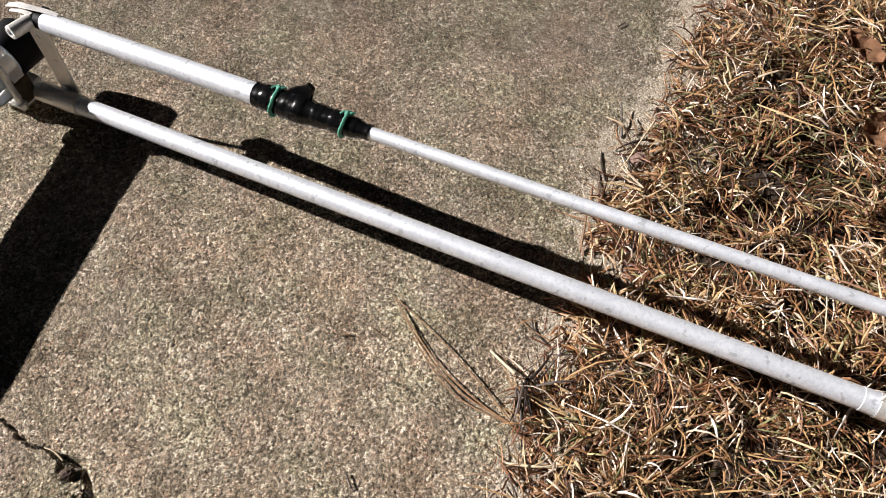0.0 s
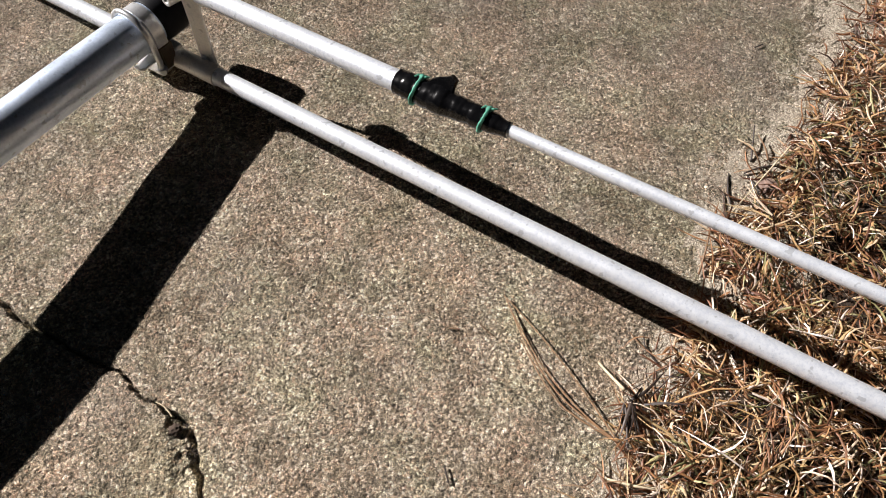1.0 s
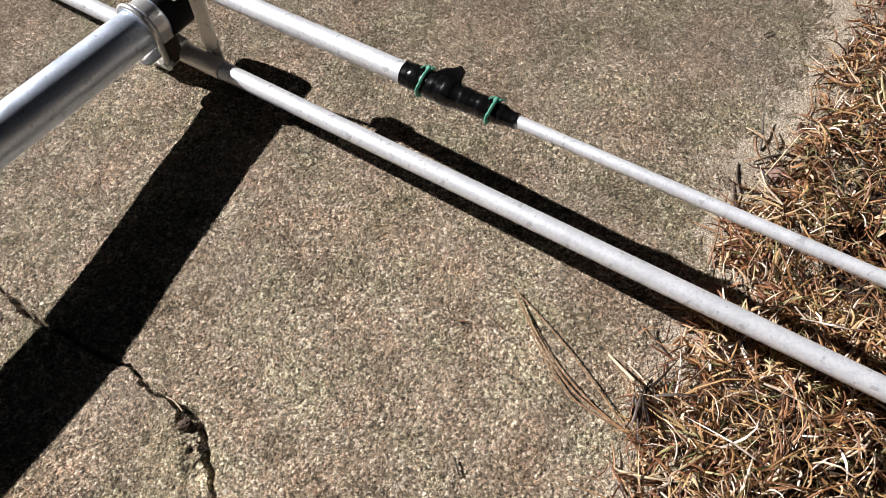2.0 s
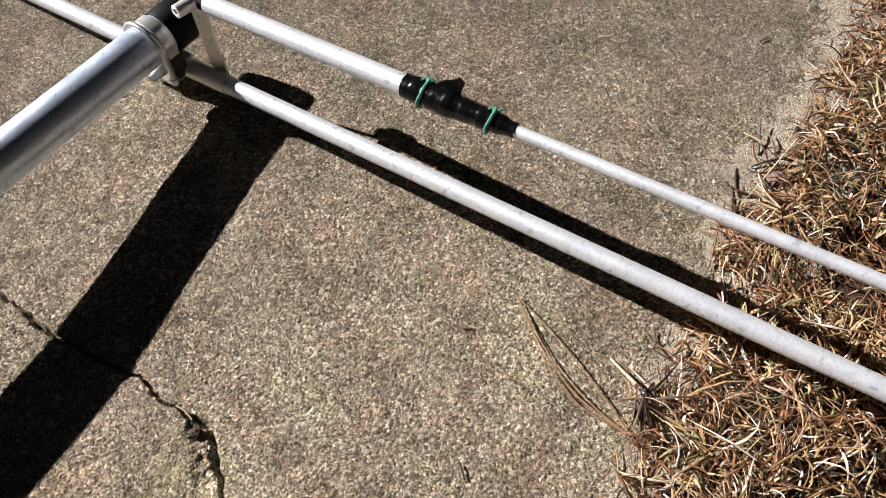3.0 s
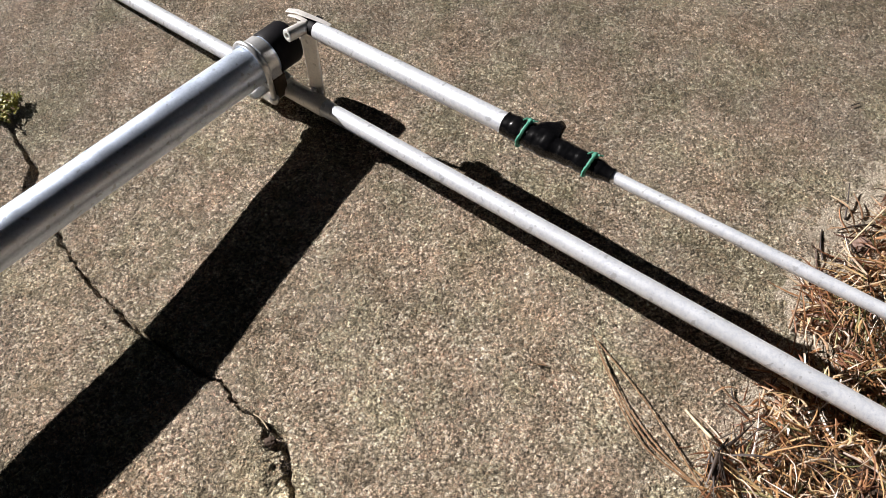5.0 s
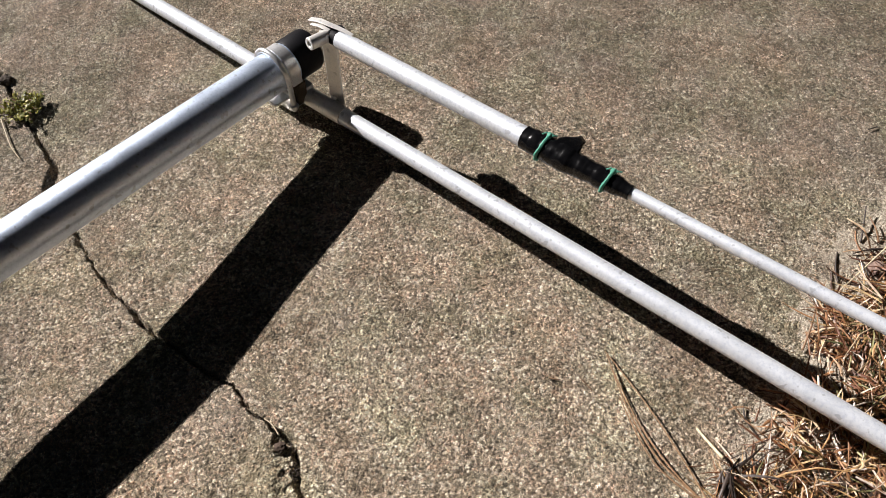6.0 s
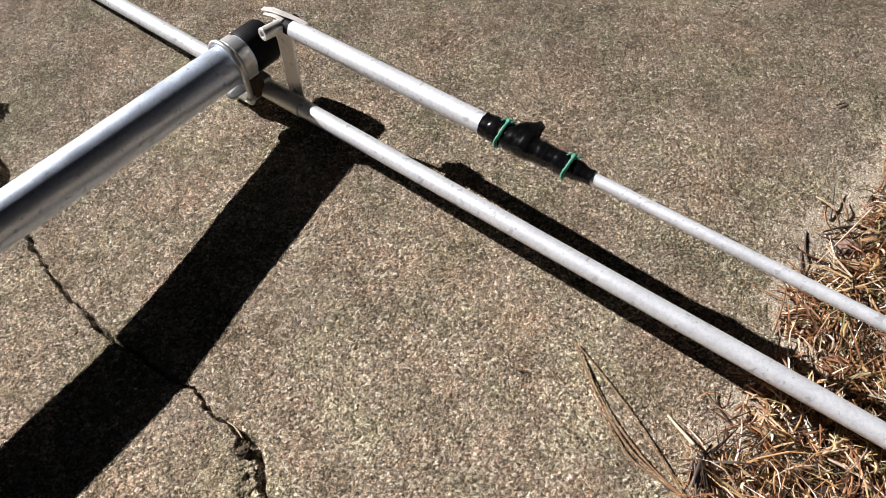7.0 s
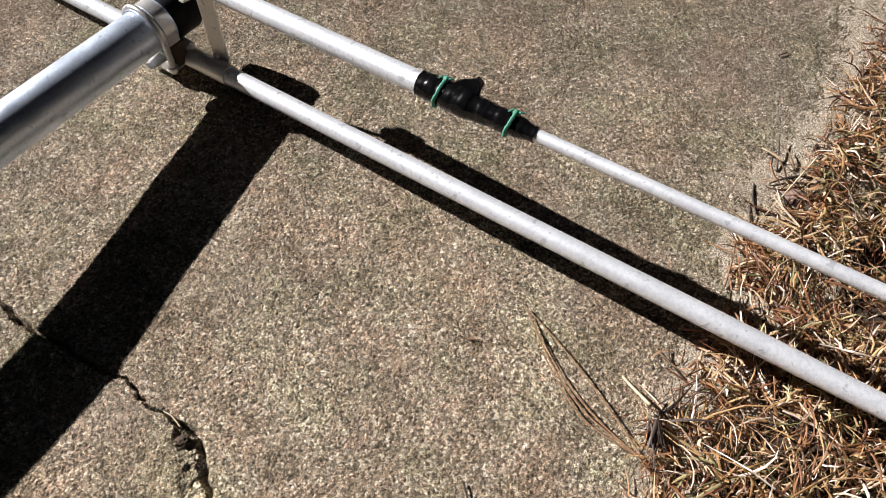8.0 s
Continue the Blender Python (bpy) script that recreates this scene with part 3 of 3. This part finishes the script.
    rad = rad + 0.0003 * smooth_noise(xs, xs * 0, 0.009, 72) + 0.0003 * np.sign(np.sin(xs * 420))
    wrap = sweep([rod(x) for x in xs], [float(r) for r in rad], 36)
    for v in wrap.verts:
        axis = ROD_A + RD * (v.co - ROD_A).dot(RD)
        out = v.co - axis
        v.co += out.normalized() * (0.0007 * noise.noise(v.co * 130) + 0.0004 * noise.noise(v.co * 420))
    tape = part("tape_wrap", wrap, TAPE, top, "black tape wound round the rod joint")
    k0 = rod(0.060)
    wing = BD * 0.5 + Vector((0, 0, 0.85))
    tail = strap([k0 + wing * h + RD * along for h, along in ((0.004, -0.002), (0.011, 0.0005), (0.016, 0.003), (0.021, 0.0065), (0.025, 0.0085), (0.0275, 0.0095))], RD, [0.034, 0.030, 0.022, 0.014, 0.0105, 0.0085], 0.0048)
    for v in tail.verts:
        v.co += BD * (0.0011 * noise.noise(v.co * 210)) + RD * (0.0010 * noise.noise(v.co * 330 + Vector((7, 0, 0))))
    part("tape_tail", tail, TAPE, tape, "pinched fin of tape standing up")
    for x, r, seed in ((0.0405, 0.0142, 3), (0.1005, 0.0117, 9)):
        c, s2 = rod(x), RD.cross(Vector((0, 0, 1))).normalized()
        u2 = s2.cross(RD)
        tilt = RD * 0.22
        ring = []
        for q in range(40):
            t = 2 * math.pi * q / 40
            ring.append(c + (s2 * math.cos(t) + (u2 + tilt) * math.sin(t)) * r + RD * 0.0010 * noise.noise(Vector((seed, 2 * math.cos(t), 2 * math.sin(t)))))
        tie = part("twine_tie", sweep(ring, [0.0019 + 0.0004 * math.sin(q * 2.4) for q in range(40)], 8, closed=True), TIE, top, "green twine knotted round the tape")
        # The knot sits towards the top of the wrap, with two short loose ends.
        t0 = 1.9
        at = c + (s2 * math.cos(t0) + (u2 + tilt) * math.sin(t0)) * (r + 0.0012)
        out = (at - c).normalized()
        knot = bmesh.new()
        bmesh.ops.create_icosphere(knot, subdivisions=2, radius=0.0032)
        for v in knot.verts:
            v.co = at + v.co * (1 + 0.35 * noise.noise(v.co * 600 + Vector((seed, 0, 0))))
        part("knot", knot, TIE, tie)
        for sg in (-1, 1):
            part("loose_end", sweep([at, at + RD * 0.004 * sg + out * 0.002, at + RD * 0.007 * sg + out * 0.0005 - s2 * 0.003 * sg], [0.0012, 0.0010, 0.0008], 6), TIE, tie)
    # Shorting strap at the outer end.
    e, r = el(0.525), rod(0.535)
    part("end_clamp", pipe(el(0.520), el(0.538), EL_R + 0.0016, EL_R + 0.0012, 32), ALU_CAST, top, "band round the outer element")
    part("shorting_strap", strap([e + Vector((0, 0, 0.012)), e.lerp(r, 0.3) + Vector((-0.004, 0, 0.004)), e.lerp(r, 0.7), r], ED, 0.018, 0.003), ALU_CAST, top, "flat strap from element to rod")


build_antenna()


# ---------------------------------------------------------------- litter
def ground_curve(pts, lift=0.0022):
    """A smooth line through flat places, a little above the slab."""
    p = [Vector((x, y, z)) for x, y, z in ((*q, lift)[:3] if len(q) == 2 else q for q in pts)]
    out = []
    for i in range(len(p) - 1):
        a, b, c, d = p[max(i - 1, 0)], p[i], p[i + 1], p[min(i + 2, len(p) - 1)]
        for k in range(6):
            t = k / 6
            out.append(0.5 * (2 * b + (c - a) * t + (2 * a - 5 * b + 4 * c - d) * t * t + (3 * b - a - 3 * c + d) * t ** 3))
    return out + [p[-1]]


def tapered(pts, r0, r1, segs=6, lift=0.0022):
    line = ground_curve(pts, lift)
    n = len(line) - 1
    return sweep(line, [r0 + (r1 - r0) * i / n for i in range(n + 1)], segs)


def build_needles():
    top = tagged(new("pine_needles"), "brown pine needle bundle lying on the concrete", "pine needles")
    for pts in (((0.207, 0.150), (0.185, 0.197), (0.155, 0.253), (0.115, 0.314)), ((0.207, 0.150), (0.160, 0.198), (0.134, 0.250), (0.117, 0.309)), ((0.206, 0.151), (0.155, 0.195), (0.126, 0.263)), ((0.207, 0.150), (0.175, 0.185), (0.145, 0.232), (0.122, 0.292))):
        part("needle", tapered(pts, 0.0009, 0.0006, lift=0.0042), NEEDLE, top)
    part("sheath", tapered(((0.216, 0.132), (0.211, 0.142), (0.205, 0.153)), 0.0022, 0.0017), NEEDLE, top, "dark papery sheath")


build_needles()


def stick(name, label, category, pts, r0, r1, material):
    """A loose stalk, twig or stem."""
    bm = tapered(pts, r0, r1, 7)
    me = bpy.data.meshes.new(name)
    bmesh.ops.recalc_face_normals(bm, faces=bm.faces)
    for f in bm.faces:
        f.smooth = True
    bm.to_mesh(me)
    bm.free()
    me.materials.append(material)
    return tagged(new(name, me), label, category)


stick("grass_stalk", "pale broken grass stalk leaning off the concrete", "stalk", ((0.203, 0.232, 0.001), (0.209, 0.218, 0.008), (0.218, 0.197, 0.021)), 0.0014, 0.0018, PALE)
stick("grass_stalk", "pale dry stalk lying from the turf onto concrete", "stalk", ((0.190, 0.118, 0.004), (0.215, 0.108, 0.012), (0.26, 0.098, 0.02)), 0.0013, 0.0017, PALE)
stick("twig", "thin dark curled twig at the turf edge", "twig", ((0.2535, 0.256), (0.2525, 0.247), (0.256, 0.236), (0.262, 0.226)), 0.0007, 0.0011, DARK_LEAF)
stick("twig", "thin brown bowed stem at the turf edge", "twig", ((0.240, 0.262), (0.252, 0.243), (0.268, 0.225, 0.006)), 0.0006, 0.0009, NEEDLE)
stick("twig", "short dark twig lying alone on concrete", "twig", ((0.0385, 0.142, 0.002), (0.0395, 0.136, 0.002), (0.041, 0.127, 0.002)), 0.0007, 0.0009, DARK_LEAF)
stick("twig", "small dark curved twig on sandy concrete", "twig", ((0.392, 0.446), (0.387, 0.432), (0.384, 0.418), (0.3835, 0.406)), 0.0007, 0.0012, DARK_LEAF)
stick("twig", "small black splinter on the far concrete", "twig", ((0.474, 0.632), (0.487, 0.637)), 0.0007, 0.0009, DARK_LEAF)
stick("twig", "tiny brown splinter lying on the concrete", "twig", ((0.053, 0.282), (0.065, 0.280)), 0.0006, 0.0009, NEEDLE)
stick("straw", "thin reddish straw lying on the concrete", "straw", ((0.086, 0.284), (0.092, 0.277), (0.099, 0.269)), 0.0005, 0.0007, NEEDLE)
stick("straw", "short pale straw at the ragged turf edge", "straw", ((0.412, 0.491, 0.006), (0.420, 0.482, 0.008), (0.428, 0.475, 0.007)), 0.0009, 0.0012, PALE)
stick("twig", "thin dark upright stem at the turf edge", "twig", ((0.422, 0.460, 0.002), (0.428, 0.481, 0.008), (0.435, 0.505, 0.012)), 0.0012, 0.0006, DARK_LEAF)
stick("twig", "thin brown stem leaning beside the turf edge", "twig", ((0.442, 0.460, 0.003), (0.440, 0.474, 0.009), (0.436, 0.490, 0.011)), 0.0012, 0.0006, NEEDLE)
stick("twig", "dark flat twig lying across the turf edge", "twig", ((0.409, 0.444, 0.003), (0.428, 0.448, 0.006), (0.450, 0.447, 0.010)), 0.0008, 0.0018, DARK_LEAF)
stick("twig", "dark curved root at the turf edge", "twig", ((0.412, 0.439, 0.003), (0.416, 0.420, 0.007), (0.415, 0.404, 0.003)), 0.0014, 0.0008, DARK_LEAF)
stick("straw", "long pale straw reaching from turf to concrete", "straw", ((0.379, 0.392, 0.004), (0.412, 0.420, 0.014), (0.458, 0.460, 0.028)), 0.0006, 0.0011, PALE)
stick("twig", "brown bent stem standing at the turf edge", "twig", ((0.326, 0.321, 0.003), (0.340, 0.350, 0.010), (0.351, 0.375, 0.006)), 0.0012, 0.0008, NEEDLE)
stick("straw", "pale bent straw lying beside the weed", "straw", ((-0.690, 0.640, -0.001), (-0.672, 0.612, -0.001), (-0.655, 0.588, 0.0), (-0.638, 0.571, -0.002)), 0.0010, 0.0007, PALE)

stick("straw", "bleached bit of straw lying in the crack", "straw", ((-0.2475, 0.2295, -0.004), (-0.238, 0.2235, -0.003), (-0.229, 0.2125, -0.004)), 0.0007, 0.0009, PALE)


def build_clump():
    """Dark withered leaves at the corner of the turf."""
    n = 26
    r = np.stack([rng.normal(0.224, 0.005, n), rng.normal(0.186, 0.006, n), rng.uniform(0.006, 0.020, n)], 1)
    aim = np.where(np.arange(n) < 18, rng.normal(-1.75, 0.22, n), rng.normal(0.3, 0.4, n))
    blades("withered_weed", r, rng.uniform(0.022, 0.055, n), rng.normal(0.12, 0.15, n), rng.uniform(0.0012, 0.0032, n), DARK_LEAF, "dark withered weed leaves at the turf corner", bend=0.2, aim=aim, category="weed")


def build_debris():
    """Crumbs of earth caught in the crack and a few specks on the slab."""
    bm = bmesh.new()
    spots = []
    for cx, cy in CRACK_PTS[::4]:
        if rng.uniform() < 0.5:
            spots.append((cx + rng.normal(0, 0.0015), cy + rng.normal(0, 0.0015), rng.uniform(0.0005, 0.0012)))
    for cx, cy, n, spread in ((-0.221, 0.202, 16, 0.003), (-0.207, 0.176, 60, 0.005), (-0.588, 0.535, 80, 0.007), (-0.60, 0.555, 20, 0.006), (-0.255, 0.231, 10, 0.002), (-0.292, 0.266, 8, 0.002), (-0.447, 0.373, 8, 0.002)):
        for _ in range(n):
            spots.append((rng.normal(cx, spread), rng.normal(cy, spread), rng.uniform(0.0006, 0.0016)))
    for x, y, r in spots:
        m = Matrix.LocRotScale((x, y, -0.008 + r * 0.3), Euler(rng.uniform(0, 6, 3)), Vector(r * np.array([1.3, 1.0, 0.5]) * rng.uniform(0.6, 1.4, 3)))
        bmesh.ops.create_icosphere(bm, subdivisions=1, radius=1, matrix=m)
    me = bpy.data.meshes.new("crack_debris")
    bm.to_mesh(me)
    bm.free()
    me.materials.append(DEBRIS)
    tagged(new("crack_debris", me), "dark crumbs of earth lodged in the crack", "debris", kind="stuff")


def lumpy(name, at, size, material, label, category, seed):
    bm = bmesh.new()
    bmesh.ops.create_icosphere(bm, subdivisions=3, radius=1)
    for v in bm.verts:
        v.co *= 1 + 0.30 * noise.noise(v.co * 1.6 + Vector((seed, 0, 0))) + 0.18 * noise.noise(v.co * 4) + 0.10 * noise.noise(v.co * 9)
        v.co = Vector((v.co.x * size[0], v.co.y * size[1], v.co.z * size[2])) + Vector(at)
    me = bpy.data.meshes.new(name)
    bm.to_mesh(me)
    bm.free()
    me.materials.append(material)
    return tagged(new(name, me), label, category)


def build_leaf(at, turn, size, label):
    """A curled dead leaf: a thin cupped blade with a raised midrib and a stalk."""
    top = tagged(new("dead_leaf"), label, "leaf")
    nu, nv = 13, 9
    bm = bmesh.new()
    m = pose(*at, 12, -8, turn)
    rows = []
    for i in range(nu):
        u = i / (nu - 1)
        half = size * 0.36 * math.sin(math.pi * u ** 0.8) ** 0.7 + 0.0004
        rows.append([bm.verts.new(m @ Vector(((u - 0.5) * size, (k / (nv - 1) * 2 - 1) * half * (1 + 0.12 * math.sin(u * 22)), 0.35 * half * abs(k / (nv - 1) * 2 - 1) ** 1.4 + 0.12 * size * (2 * u - 1) ** 2 + 0.002 * math.sin(u * 17 + k)))) for k in range(nv)])
    for a, c in zip(rows, rows[1:]):
        for k in range(nv - 1):
            bm.faces.new((a[k], a[k + 1], c[k + 1], c[k]))
    bmesh.ops.solidify(bm, geom=bm.faces[:], thickness=0.0005)
    part("blade", bm, LEAF, top)
    part("stalk", sweep([m @ Vector((-0.5 * size, 0, 0.12 * size)), m @ Vector((-0.62 * size, 0.004, 0.10 * size)), m @ Vector((-0.8 * size, 0.012, 0.10 * size))], 0.0009, 6), NEEDLE, top)


def build_weed():
    """A low bushy weed growing from the crack."""
    top = tagged(new("weed"), "small yellow-green bushy weed growing in the crack", "weed")
    stems, leaves = bmesh.new(), bmesh.new()
    lr = random.Random(5)
    for s in range(34):
        a = lr.uniform(0, 6.283)
        reach = lr.uniform(0.012, 0.040)
        base = Vector((-0.664 + lr.uniform(-0.012, 0.012), 0.664 + lr.uniform(-0.014, 0.010), -0.002))
        tip = base + Vector((math.cos(a) * reach, math.sin(a) * reach * 0.75, lr.uniform(0.000, 0.009)))
        mid = base.lerp(tip, 0.5) + Vector((0, 0, 0.003))
        sweep([base, mid, tip], [0.0011, 0.0009, 0.0006], 5, stems)
        for k in range(16):
            p = base.lerp(tip, lr.uniform(0.35, 1.05)) + Vector((lr.uniform(-1, 1), lr.uniform(-1, 1), lr.uniform(-0.3, 1))) * 0.0045
            m = Matrix.LocRotScale(p, Euler((lr.uniform(-0.9, 0.9), lr.uniform(-0.9, 0.9), lr.uniform(0, 6.3))), Vector((lr.uniform(0.0022, 0.0042), lr.uniform(0.0014, 0.0024), 0.0006)))
            bmesh.ops.create_icosphere(leaves, subdivisions=1, radius=1, matrix=m)
    part("stems", stems, NEEDLE, top)
    part("leaves", leaves, MOSS, top, "tiny yellow-green leaves")


build_clump()
build_debris()
lumpy("stone", (0.4310, 0.424, 0.001), (0.012, 0.011, 0.007), STONE, "pinkish rounded stone at the turf edge", "stone", 3)
lumpy("dirt_clod", (-0.2265, 0.2005, -0.0075), (0.0066, 0.0058, 0.0045), CLOD, "brown clod of earth sitting in the pit", "clod", 8)
lumpy("dirt_clod", (-0.712, 0.715, -0.004), (0.010, 0.009, 0.007), DEBRIS, "dark clod of earth on the crack", "clod", 5)
build_leaf((0.70, 0.385, 0.036), 35, 0.055, "curled reddish brown dead leaf on the turf")
build_leaf((0.74, 0.505, 0.034), 110, 0.060, "crumpled pinkish brown dead leaf among grass")
build_weed()
